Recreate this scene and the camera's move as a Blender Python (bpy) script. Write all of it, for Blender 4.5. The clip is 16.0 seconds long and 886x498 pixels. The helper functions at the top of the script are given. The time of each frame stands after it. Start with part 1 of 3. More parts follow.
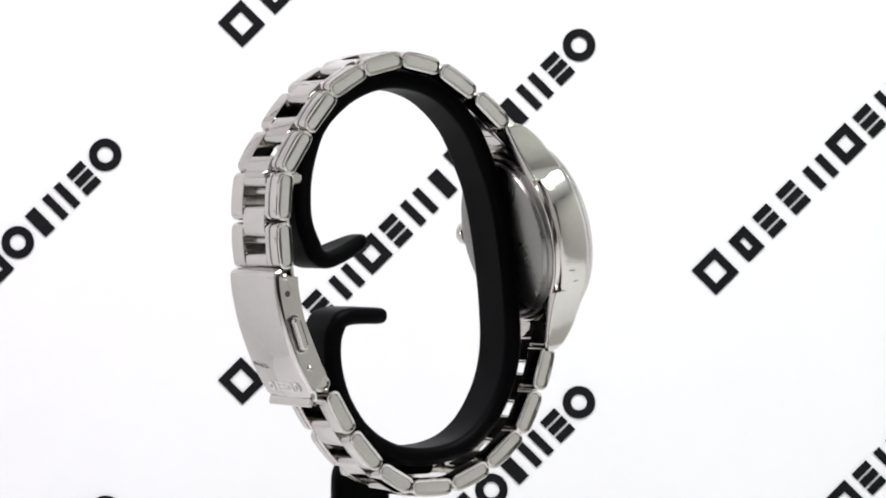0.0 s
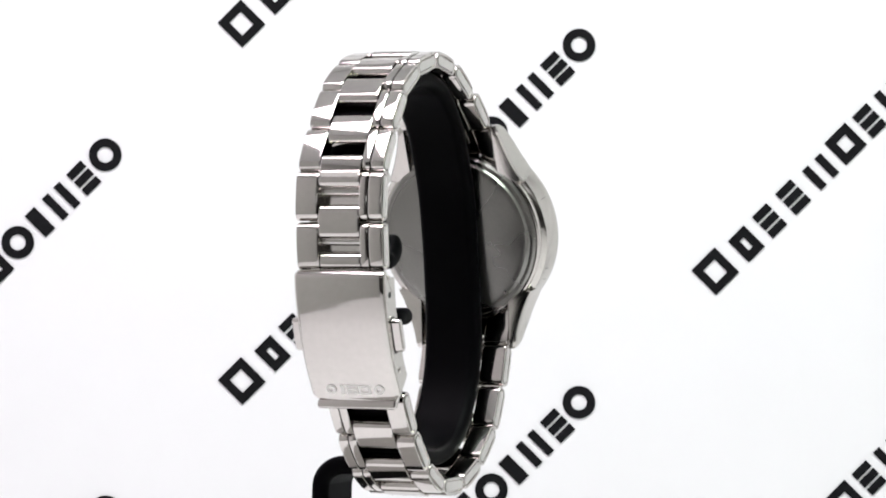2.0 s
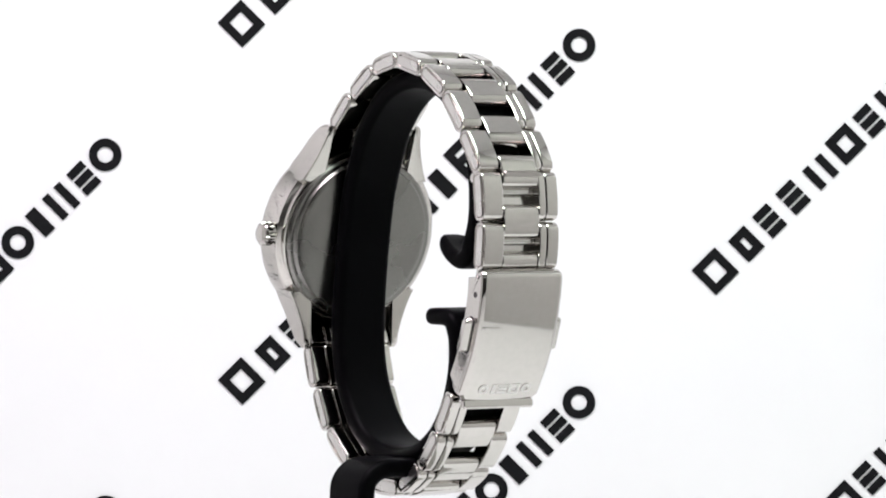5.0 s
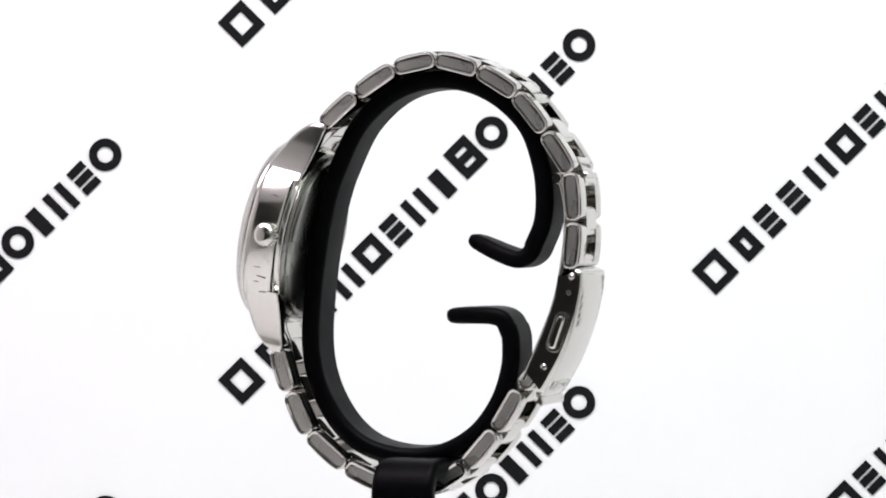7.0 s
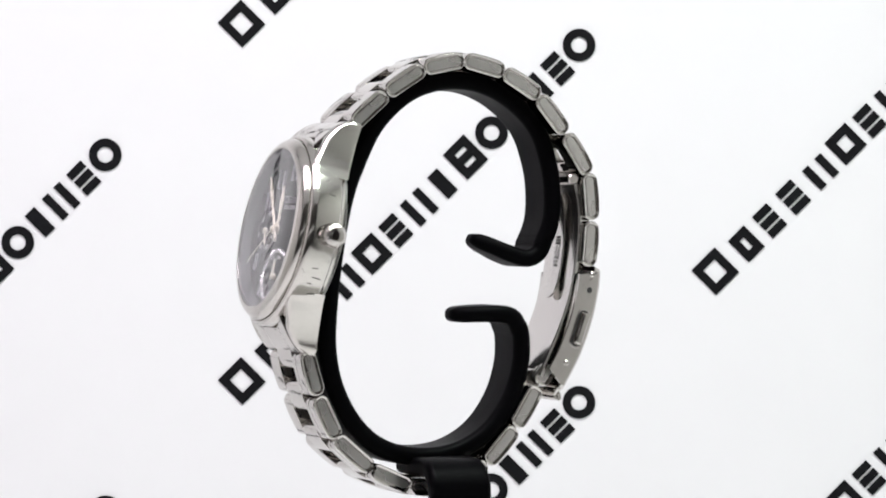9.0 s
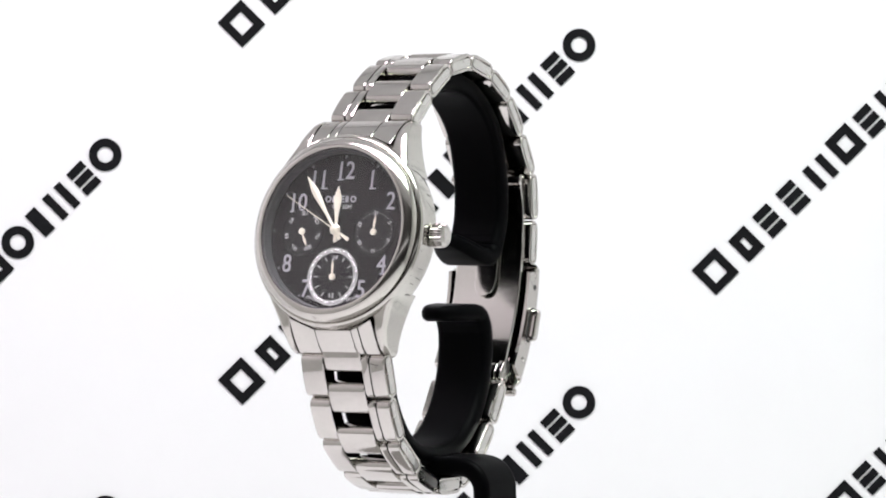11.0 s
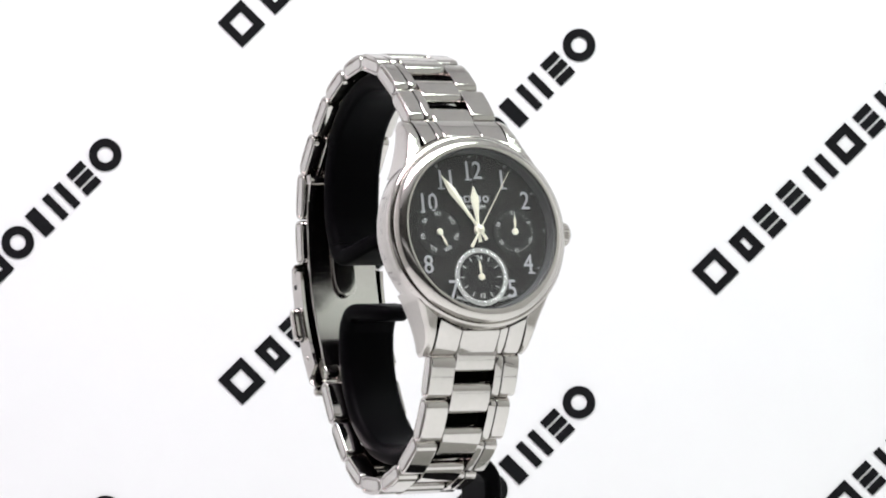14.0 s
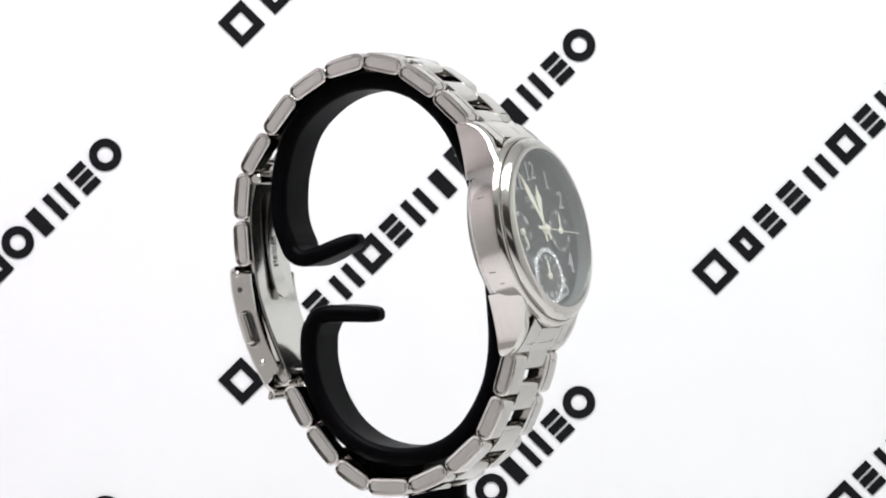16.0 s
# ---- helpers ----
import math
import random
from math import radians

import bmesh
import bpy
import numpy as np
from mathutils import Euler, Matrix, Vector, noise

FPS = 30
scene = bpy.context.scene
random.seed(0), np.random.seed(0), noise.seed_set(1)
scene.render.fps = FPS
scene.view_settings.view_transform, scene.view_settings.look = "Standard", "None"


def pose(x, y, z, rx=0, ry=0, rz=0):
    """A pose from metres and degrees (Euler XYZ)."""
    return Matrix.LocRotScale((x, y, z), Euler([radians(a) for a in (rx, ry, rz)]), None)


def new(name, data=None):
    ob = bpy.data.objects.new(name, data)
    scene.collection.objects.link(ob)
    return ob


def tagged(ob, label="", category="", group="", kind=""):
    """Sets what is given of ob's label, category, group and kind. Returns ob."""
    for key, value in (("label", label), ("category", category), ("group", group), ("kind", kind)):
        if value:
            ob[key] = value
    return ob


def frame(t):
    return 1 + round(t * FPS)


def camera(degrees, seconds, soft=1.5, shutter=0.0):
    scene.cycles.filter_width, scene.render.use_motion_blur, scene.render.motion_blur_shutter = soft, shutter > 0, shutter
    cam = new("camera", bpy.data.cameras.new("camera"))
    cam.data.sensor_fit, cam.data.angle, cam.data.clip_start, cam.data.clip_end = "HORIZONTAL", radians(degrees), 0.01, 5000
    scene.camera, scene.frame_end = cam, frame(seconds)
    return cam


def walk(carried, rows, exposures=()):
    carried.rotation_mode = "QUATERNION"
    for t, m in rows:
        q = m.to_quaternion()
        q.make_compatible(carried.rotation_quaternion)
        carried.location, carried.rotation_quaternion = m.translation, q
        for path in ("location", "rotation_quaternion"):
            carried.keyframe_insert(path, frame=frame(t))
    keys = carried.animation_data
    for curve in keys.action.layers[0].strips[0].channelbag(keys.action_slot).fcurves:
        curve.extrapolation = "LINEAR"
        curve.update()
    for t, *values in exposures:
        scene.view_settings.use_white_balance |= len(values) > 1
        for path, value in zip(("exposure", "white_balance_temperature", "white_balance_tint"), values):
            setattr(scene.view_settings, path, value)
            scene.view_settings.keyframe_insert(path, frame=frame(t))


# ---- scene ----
S = 1e-4          # plan unit: a tenth of a millimetre

# ---- camera: stands still before the opening of the light box ----
cam = camera(13.755, 16.0, soft=1.95)
EYE = pose(50.94 * S, -6499.5 * S, 81.2 * S, 90 - 0.716)
walk(cam, [(0.0, EYE), (16.0, EYE)], exposures=[
    (0.0, 0.37), (2.5, 0.35), (3.0, 0.11), (3.3, 0.01), (3.5, 0.16), (4.0, 0.35), (6.5, 0.38), (7.0, 0.38), (7.5, 0.26), (8.0, 0.22), (8.5, 0.20),
    (9.0, 0.26), (10.2, 0.33), (11.5, 0.37), (12.0, 0.35), (12.5, 0.20), (12.7, 0.20), (13.0, 0.24), (13.5, 0.35), (14.5, 0.37), (16.0, 0.35)])

# ---- light: one ceiling panel inside the white box, a dimmer room outside it with an added fill ----
world = bpy.data.worlds.new("world")
scene.world = world
world.use_nodes = True
world.node_tree.nodes["Background"].inputs[0].default_value = (0.9, 0.95, 1.0, 1)
world.node_tree.nodes["Background"].inputs[1].default_value = 0.02


def area_lamp(name, m, sx, sy, watts, color=(1, 1, 1)):
    d = bpy.data.lights.new(name, "AREA")
    d.shape, d.size, d.size_y, d.energy, d.color = "RECTANGLE", sx, sy, watts, color
    ob = new(name, d)
    ob.matrix_world = m
    return ob


area_lamp("ceiling_panel", pose(-0.105, -0.115, 0.335), 0.205, 0.17, 1.47, (1.0, 0.86, 1.0))
area_lamp("ceiling_panel", pose(0.105, -0.115, 0.335), 0.205, 0.17, 1.47, (0.86, 1.0, 0.92))
# unseen fill, added so that the steel and glass reflect a grey room
area_lamp("added_room_fill", pose(0, -1.0, 1.46), 0.8, 0.8, 3.2, (1.0, 0.97, 0.92))


# ---- materials ----
def mat(name, color, rough=0.5, metal=0.0, vary=0.08, scale=400.0, bump=0.0, bump_scale=2000.0, spec=0.5,
        rough_vary=0.0, stretch=(1, 1, 1), coarse=60.0):
    m = bpy.data.materials.new(name)
    m.use_nodes = True
    nt = m.node_tree
    b = nt.nodes["Principled BSDF"]
    b.inputs["Metallic"].default_value = metal
    b.inputs["Specular IOR Level"].default_value = spec
    tc = nt.nodes.new("ShaderNodeTexCoord")
    mp = nt.nodes.new("ShaderNodeMapping")
    mp.inputs["Scale"].default_value = stretch
    nt.links.new(tc.outputs["Object"], mp.inputs[0])

    def tex(sc, detail):
        n = nt.nodes.new("ShaderNodeTexNoise")
        n.inputs["Scale"].default_value, n.inputs["Detail"].default_value = sc, detail
        nt.links.new(mp.outputs[0], n.inputs["Vector"])
        return n
    fine, wide = tex(scale, 5), tex(coarse, 3)
    add = nt.nodes.new("ShaderNodeMath")
    add.operation = "ADD"
    nt.links.new(fine.outputs["Fac"], add.inputs[0])
    nt.links.new(wide.outputs["Fac"], add.inputs[1])
    mr = nt.nodes.new("ShaderNodeMapRange")
    mr.inputs["From Min"].default_value, mr.inputs["From Max"].default_value = 0.6, 1.4
    mr.inputs["To Min"].default_value, mr.inputs["To Max"].default_value = 1 - vary, 1 + vary
    nt.links.new(add.outputs[0], mr.inputs["Value"])
    mul = nt.nodes.new("ShaderNodeVectorMath")
    mul.operation = "SCALE"
    mul.inputs[0].default_value = color
    nt.links.new(mr.outputs[0], mul.inputs["Scale"])
    nt.links.new(mul.outputs[0], b.inputs["Base Color"])
    rr = nt.nodes.new("ShaderNodeMapRange")
    rr.inputs["From Min"].default_value, rr.inputs["From Max"].default_value = 0.3, 0.7
    rr.inputs["To Min"].default_value, rr.inputs["To Max"].default_value = max(rough - rough_vary, 0.02), rough + rough_vary
    nt.links.new(wide.outputs["Fac"], rr.inputs["Value"])
    nt.links.new(rr.outputs[0], b.inputs["Roughness"])
    if bump:
        bt = tex(bump_scale, 3)
        bp = nt.nodes.new("ShaderNodeBump")
        bp.inputs["Strength"].default_value, bp.inputs["Distance"].default_value = bump, 0.0001
        nt.links.new(bt.outputs["Fac"], bp.inputs["Height"])
        nt.links.new(bp.outputs["Normal"], b.inputs["Normal"])
    return m


STEEL = mat("polished_steel", (0.57, 0.545, 0.515), 0.06, 1.0, 0.05, 900, 0.10, 240, rough_vary=0.025, coarse=120)
SATIN = mat("satin_steel", (0.57, 0.545, 0.51), 0.14, 1.0, 0.05, 900, 0.12, 240, rough_vary=0.04, coarse=120)
ENDSTEEL = mat("end_plate_steel", (0.66, 0.64, 0.61), 0.30, 1.0, 0.06, 1500, 0.10, 900, rough_vary=0.06)
BRUSHED = mat("brushed_steel", (0.56, 0.55, 0.52), 0.25, 1.0, 0.07, 1500, 0.10, 900, rough_vary=0.05, stretch=(0.15, 1, 1), coarse=150)
FOLD = mat("folded_blade_steel", (0.64, 0.62, 0.59), 0.13, 1.0, 0.05, 1500, 0.08, 500, rough_vary=0.04)
STAMP = mat("stamped_grey", (0.17, 0.165, 0.155), 0.5, 0.3, 0.1, 2000)
BLADE = mat("blade_steel", (0.76, 0.75, 0.72), 0.58, 1.0, 0.05, 1500, 0.10, 900, rough_vary=0.05)
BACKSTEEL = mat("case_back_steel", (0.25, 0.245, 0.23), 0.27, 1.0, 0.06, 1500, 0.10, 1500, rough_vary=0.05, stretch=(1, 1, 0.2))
HANDSTEEL = mat("hand_metal", (0.80, 0.76, 0.64), 0.32, 0.55, 0.03, 900)
NUMERAL = mat("numeral_metal", (0.44, 0.43, 0.47), 0.30, 0.75, 0.05, 900)
DIALBLACK = mat("dial_black", (0.010, 0.009, 0.009), 0.40, 0.0, 0.15, 3000, spec=0.12)
SUBBLACK = mat("subdial_black", (0.008, 0.007, 0.0075), 0.28, 0.0, 0.15, 3000, spec=0.25)
WHITEPRINT = mat("white_print", (0.48, 0.48, 0.48), 0.5, 0.0, 0.03, 900)
RINGGREY = mat("inner_ring_grey", (0.035, 0.035, 0.037), 0.6, 0.0, 0.05, 900)
GLITTER = mat("glitter_ring", (0.85, 0.85, 0.86), 0.12, 1.0, 0.1, 2500, 1.0, 2600, rough_vary=0.05)
PLASTIC = mat("black_plastic", (0.0012, 0.0011, 0.0015), 0.46, 0.0, 0.25, 900, 0.10, 1800, spec=0.03, rough_vary=0.08, coarse=80)
DARK = mat("dark_gap", (0.02, 0.02, 0.02), 0.6)
PAPER = mat("white_printed_sheet", (0.80, 0.80, 0.80), 0.85, 0.0, 0.012, 60, 0.02, 900, spec=0.2, coarse=5)
BOXWHITE = mat("white_box_lining", (0.78, 0.78, 0.78), 0.8, 0.0, 0.03, 80, 0.03, 700, spec=0.2, coarse=6)
BASEGREY = mat("grey_turntable", (0.24, 0.235, 0.22), 0.6, 0.0, 0.06, 300)
PANELGREY = mat("grey_reflection_panel", (0.46, 0.455, 0.44), 0.8, 0.0, 0.04, 80, 0.03, 700, spec=0.2, coarse=6)
TICKGREY = mat("dim_tick_print", (0.16, 0.16, 0.17), 0.5, 0.0, 0.05, 900)
CREASE = mat("film_crease_grey", (0.12, 0.115, 0.11), 0.3, 0.6, 0.2, 4000)
INK = mat("black_ink", (0.006, 0.006, 0.007), 0.6, 0.0, 0.2, 300, spec=0.1)
ROOM = mat("plain_room_wall", (0.22, 0.215, 0.21), 0.8, 0.0, 0.1, 20)

GLASS = bpy.data.materials.new("mineral_glass")
GLASS.use_nodes = True
_g = GLASS.node_tree.nodes["Principled BSDF"]
_g.inputs["Base Color"].default_value = (1, 1, 1, 1)
_g.inputs["Roughness"].default_value = 0.02
_g.inputs["Transmission Weight"].default_value = 1.0
_g.inputs["IOR"].default_value = 1.4


# ---- building helpers ----
def finish(bm, name, material, parent=None, label="", smooth=35.0, m=None):
    """Links a bmesh, drawn in plan units, as one mesh object."""
    bmesh.ops.recalc_face_normals(bm, faces=bm.faces)
    me = bpy.data.meshes.new(name)
    bmesh.ops.scale(bm, vec=(S, S, S), verts=bm.verts)
    bm.to_mesh(me)
    bm.free()
    me.materials.append(material)
    if smooth:
        me.shade_smooth()
        me.set_sharp_from_angle(angle=radians(smooth))
    ob = new(name, me)
    if smooth:
        wn = ob.modifiers.new("flat_faces", "WEIGHTED_NORMAL")
        wn.keep_sharp = True
    if parent:
        ob.parent = parent
    if m is not None:
        ob.matrix_local = m
    if label:
        tagged(ob, label)
    return ob


def part(name, bm, material, parent, label="", smooth=35.0, m=None):
    return finish(bm, name, material, parent, label, smooth, m)


def place(m):
    """A matrix in plan units as one in metres."""
    k = m.copy()
    k.translation = m.translation * S
    return k


def frame_of(o, ax, ay, az):
    return Matrix(((ax[0], ay[0], az[0], o[0]), (ax[1], ay[1], az[1], o[1]), (ax[2], ay[2], az[2], o[2]), (0, 0, 0, 1)))


def loft(bm, rings, closed=True, caps=True):
    """Skins a row of rings that have the same number of points."""
    vs = [[bm.verts.new(p) for p in r] for r in rings]
    n = len(rings[0])
    for a, b in zip(vs, vs[1:]):
        for i in range(n if closed else n - 1):
            j = (i + 1) % n
            bm.faces.new((a[i], a[j], b[j], b[i]))
    if caps:
        bm.faces.new(vs[0][::-1])
        bm.faces.new(vs[-1])
    return vs


def lathe(bm, prof, n=96, close=False):
    """Turns a profile of (radius, height) round the local z axis."""
    rings = []
    for r, h in prof:
        if r == 0:
            rings.append([bm.verts.new((0, 0, h))])
        else:
            rings.append([bm.verts.new((r * math.cos(2 * math.pi * i / n), r * math.sin(2 * math.pi * i / n), h)) for i in range(n)])
    pairs = list(zip(rings, rings[1:]))
    if close:
        pairs.append((rings[-1], rings[0]))
    for a, b in pairs:
        for i in range(n):
            j = (i + 1) % n
            if len(a) == 1:
                bm.faces.new((a[0], b[j], b[i]))
            elif len(b) == 1:
                bm.faces.new((a[i], a[j], b[0]))
            else:
                bm.faces.new((a[i], a[j], b[j], b[i]))


def rounded(w, h, r, k=5):
    """A rounded rectangle, centred, as a ring of (x, y)."""
    r = min(r, w / 2 - 0.01, h / 2 - 0.01)
    out = []
    for cx, cy, a0 in ((w / 2 - r, h / 2 - r, 0), (-w / 2 + r, h / 2 - r, 90), (-w / 2 + r, -h / 2 + r, 180), (w / 2 - r, -h / 2 + r, 270)):
        for i in range(k + 1):
            a = radians(a0 + 90 * i / k)
            out.append((cx + r * math.cos(a), cy + r * math.sin(a)))
    return out


def spline(pts, per=8):
    """A smooth curve through points."""
    out = []
    n = len(pts)
    for i in range(n - 1):
        p0, p1, p2, p3 = (Vector(pts[max(0, i - 1)]), Vector(pts[i]), Vector(pts[i + 1]), Vector(pts[min(n - 1, i + 2)]))
        for k in range(per):
            t = k / per
            out.append(0.5 * ((2 * p1) + (p2 - p0) * t + (2 * p0 - 5 * p1 + 4 * p2 - p3) * t * t + (3 * p1 - p0 - 3 * p2 + p3) * t ** 3))
    out.append(Vector(pts[-1]))
    return out


def strip_loft(bm, path, half, thick, r=None, center=None, axis="x"):
    """A band that follows a path of (y, z) points; half width, thickness and middle vary along it."""
    rings = []
    n = len(path)
    for i, p in enumerate(path):
        t = (path[min(n - 1, i + 1)] - path[max(0, i - 1)]).normalized()
        nrm = Vector((-t[1], t[0]))
        f = i / (n - 1)
        hw, th = half(f), thick(f)
        c = center(f) if center else 0.0
        rr = r if r else th * 0.45
        ring = []
        for a, b in rounded(2 * hw, th, rr):
            q = p + nrm * b
            ring.append((c + a, q[0], q[1]) if axis == "x" else (q[0], c + a, q[1]))
        rings.append(ring)
    loft(bm, rings)


def box(bm, x0, x1, y0, y1, z0, z1):
    v = [bm.verts.new((x, y, z)) for z in (z0, z1) for y in (y0, y1) for x in (x0, x1)]
    for f in ((0, 2, 3, 1), (4, 5, 7, 6), (0, 1, 5, 4), (2, 6, 7, 3), (0, 4, 6, 2), (1, 3, 7, 5)):
        bm.faces.new([v[i] for i in f])


def prism(bm, ring, z0, z1, inset=0.0):
    """An outline of (x, y) given depth, with a small chamfer on its upper edge."""
    c = Vector((sum(p[0] for p in ring) / len(ring), sum(p[1] for p in ring) / len(ring)))
    rings = [[(x, y, z0) for x, y in ring], [(x, y, z1 - inset) for x, y in ring]]
    if inset:
        top = []
        for p in ring:
            d = Vector(p) - c
            q = c + d * max(0.0, 1 - inset / max(d.length, 1e-6))
            top.append((q[0], q[1], z1))
        rings.append(top)
    loft(bm, rings)


def text_part(name, words, size, m, material, parent, label="", depth=0.6, wide=1.0):
    """Raised writing in the built-in font, lying in the local xy plane."""
    cu = bpy.data.curves.new(name, "FONT")
    cu.body, cu.size, cu.align_x, cu.align_y, cu.extrude = words, size * S, "CENTER", "CENTER", depth * S
    cu.resolution_u = 3
    tmp = new(name, cu)
    me = bpy.data.meshes.new_from_object(tmp)
    bpy.data.objects.remove(tmp)
    bpy.data.curves.remove(cu)
    me.transform(Matrix.Diagonal((wide, 1, 1, 1)))
    me.materials.clear()
    me.materials.append(material)
    me.name = name
    ob = new(name, me)
    ob.parent = parent
    ob.matrix_local = place(m)
    if label:
        tagged(ob, label)
    return ob


# ---- the light box and the room round it (metres) ----
def slab(name, x0, x1, y0, y1, z0, z1, material, label, category):
    bm = bmesh.new()
    box(bm, x0 / S, x1 / S, y0 / S, y1 / S, z0 / S, z1 / S)
    return tagged(finish(bm, name, material, smooth=0), label, category, kind="structure")


BX, BACK, FRONT, FLOOR, TOP = 0.34, 0.24, -0.60, -0.19, 0.35
wall_back = slab("wall_back", -BX, BX, BACK, BACK + 0.01, FLOOR, TOP, PAPER, "white backdrop sheet with slanted black printed marks", "backdrop")
wall_left = slab("wall_left", -BX - 0.01, -BX, -0.02, BACK + 0.01, FLOOR, TOP, PAPER, "white printed side sheet of the light box", "wall")
wall_right = slab("wall_right", BX, BX + 0.01, -0.02, BACK + 0.01, FLOOR, TOP, PAPER, "white printed side sheet of the light box", "wall")
# unseen grey panels, added to set the mid-grey that the steel mirrors sideways
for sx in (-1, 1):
    slab("unseen_side_panel", min(sx * BX, sx * (BX + 0.01)), max(sx * BX, sx * (BX + 0.01)), -0.42, -0.02, FLOOR, TOP, PANELGREY, "added grey side panel, out of view, dims the steel's reflections", "wall")
floor = slab("floor", -BX, BX, FRONT, BACK, FLOOR - 0.01, FLOOR, PAPER, "white sheet with printed marks on the floor", "floor")
slab("ceiling", -BX, BX, -0.45, BACK, TOP, TOP + 0.01, BOXWHITE, "plain white ceiling of the light box", "ceiling")

# unseen strip added over the lens's slot, to brighten what the steel reflects
slab("unseen_front_reflector", -BX - 0.01, BX + 0.01, FRONT - 0.012, FRONT - 0.002, 0.05, 0.10, BOXWHITE, "added white strip over the lens, out of view, brightens the steel's reflections", "wall")
slab("room_wall_south", -1.2, 1.2, -1.62, -1.6, -0.9, 1.5, ROOM, "plain pale wall of the room", "wall")
slab("room_wall_west", -1.22, -1.2, -1.6, 0.6, -0.9, 1.5, ROOM, "plain pale wall of the room", "wall")
slab("room_wall_east", 1.2, 1.22, -1.6, 0.6, -0.9, 1.5, ROOM, "plain pale wall of the room", "wall")
slab("room_wall_north", -1.2, 1.2, 0.6, 0.62, -0.9, 1.5, ROOM, "plain pale wall of the room", "wall")
slab("room_ceiling", -1.2, 1.2, -1.6, 0.6, 1.5, 1.52, ROOM, "plain pale ceiling of the room", "ceiling")
slab("room_floor", -1.2, 1.2, -1.6, 0.6, -0.92, -0.9, ROOM, "plain pale floor of the room", "floor")


# ---- printed marks: a trade name drawn as plain shapes of its size and weight ----
def mark(bm, kind, cx, w, h, s):
    def bar(x0, x1, y0, y1):
        vs = [bm.verts.new((cx + x, y, 0)) for x, y in ((x0, y0), (x1, y0), (x1, y1), (x0, y1))]
        bm.faces.new(vs)
    if kind == "frame":
        bar(-w / 2, -w / 2 + s, 0, h), bar(w / 2 - s, w / 2, 0, h)
        bar(-w / 2 + s, w / 2 - s, h - s, h), bar(-w / 2 + s, w / 2 - s, 0, s)
    elif kind == "pair":
        bar(-w / 2, -w / 2 + s, 0, h), bar(w / 2 - s, w / 2, 0, h)
    elif kind == "stack":
        g = (h - s) / 2
        for i in range(3):
            bar(-w / 2, w / 2, i * g, i * g + s)
    elif kind == "post":
        bar(-s * 0.8, s * 0.8, 0, h)
    elif kind == "double":
        mark(bm, "frame", cx, w, h, s)
        bar(-w / 2 + s, w / 2 - s, h / 2 - s / 2, h / 2 + s / 2)
    elif kind == "ring":
        n = 28
        r = h / 2
        a = [bm.verts.new((cx + r * math.cos(2 * math.pi * i / n), r + r * math.sin(2 * math.pi * i / n), 0)) for i in range(n)]
        b = [bm.verts.new((cx + (r - s) * math.cos(2 * math.pi * i / n), r + (r - s) * math.sin(2 * math.pi * i / n), 0)) for i in range(n)]
        for i in range(n):
            j = (i + 1) % n
            bm.faces.new((a[i], a[j], b[j], b[i]))


MARKS = (("frame", 28, 58, 62), ("frame", 101, 40, 53), ("stack", 159, 36, 53), ("stack", 218, 38, 53), ("pair", 284, 46, 48),
         ("frame", 350, 52, 55), ("stack", 409, 36, 53), ("pair", 468, 46, 53), ("post", 526, 42, 53), ("double", 588, 52, 62),
         ("ring", 651, 58, 58), ("post", 704, 42, 53), ("pair", 757, 44, 53), ("stack", 814, 36, 53), ("ring", 870, 58, 58))
KB = (6499.5 + BACK / S) / 6500      # spread of the backdrop's plane against the plane of the watch


def printed_marks(wall, origin, ax, ay, nrm, k, cols, rows, half_x, low, high):
    bm = bmesh.new()
    for kind, c, w, h in MARKS:
        mark(bm, kind, c, w, h, 15)
    bmesh.ops.scale(bm, vec=(k, k, k), verts=bm.verts)
    first = None
    ca, sa = math.cos(radians(45.0)), math.sin(radians(45.0))
    for i in cols:
        for j in rows:
            u, v = 838 * i, 194 * i + 632 * j
            o = [origin[q] + (ax[q] * u + ay[q] * v) * k for q in range(3)]
            end = [o[q] + (ax[q] * ca + ay[q] * sa) * 900 * k for q in range(3)]
            if max(abs(o[0]), abs(end[0])) * S > half_x or min(o[1], end[1]) * S < FRONT + 0.005 or max(o[1], end[1]) * S > BACK or (abs(nrm[0]) > 0.5 and min(o[1], end[1]) * S < -0.02):
                continue
            if abs(nrm[2]) < 0.5 and (o[2] * S < low + 0.003 or end[2] * S > high):
                continue
            bx = [ax[q] * ca + ay[q] * sa for q in range(3)]
            by = [-ax[q] * sa + ay[q] * ca for q in range(3)]
            m = place(frame_of(o, bx, by, nrm))
            if first is None:
                first = part("printed_mark_row", bm, INK, wall, "row of plain black printed marks", smooth=0, m=m)
            else:
                ob = new("printed_mark_row", first.data)
                ob.parent = wall
                ob.matrix_local = m
                tagged(ob, "row of plain black printed marks")


def on_back(x, y):
    """The place on the backdrop that lies behind a point (x, y) of the picture plane."""
    e = radians(0.716)
    dx, dz = (x - 784) / 6500, (441 - y) / 6500
    way = Vector((dx, math.cos(e) + dz * math.sin(e), -math.sin(e) + dz * math.cos(e)))
    t = (BACK / S - 4 + 6499.5) / way[1]
    return [50.94 + way[0] * t, BACK / S - 4, 81.2 + way[2] * t]


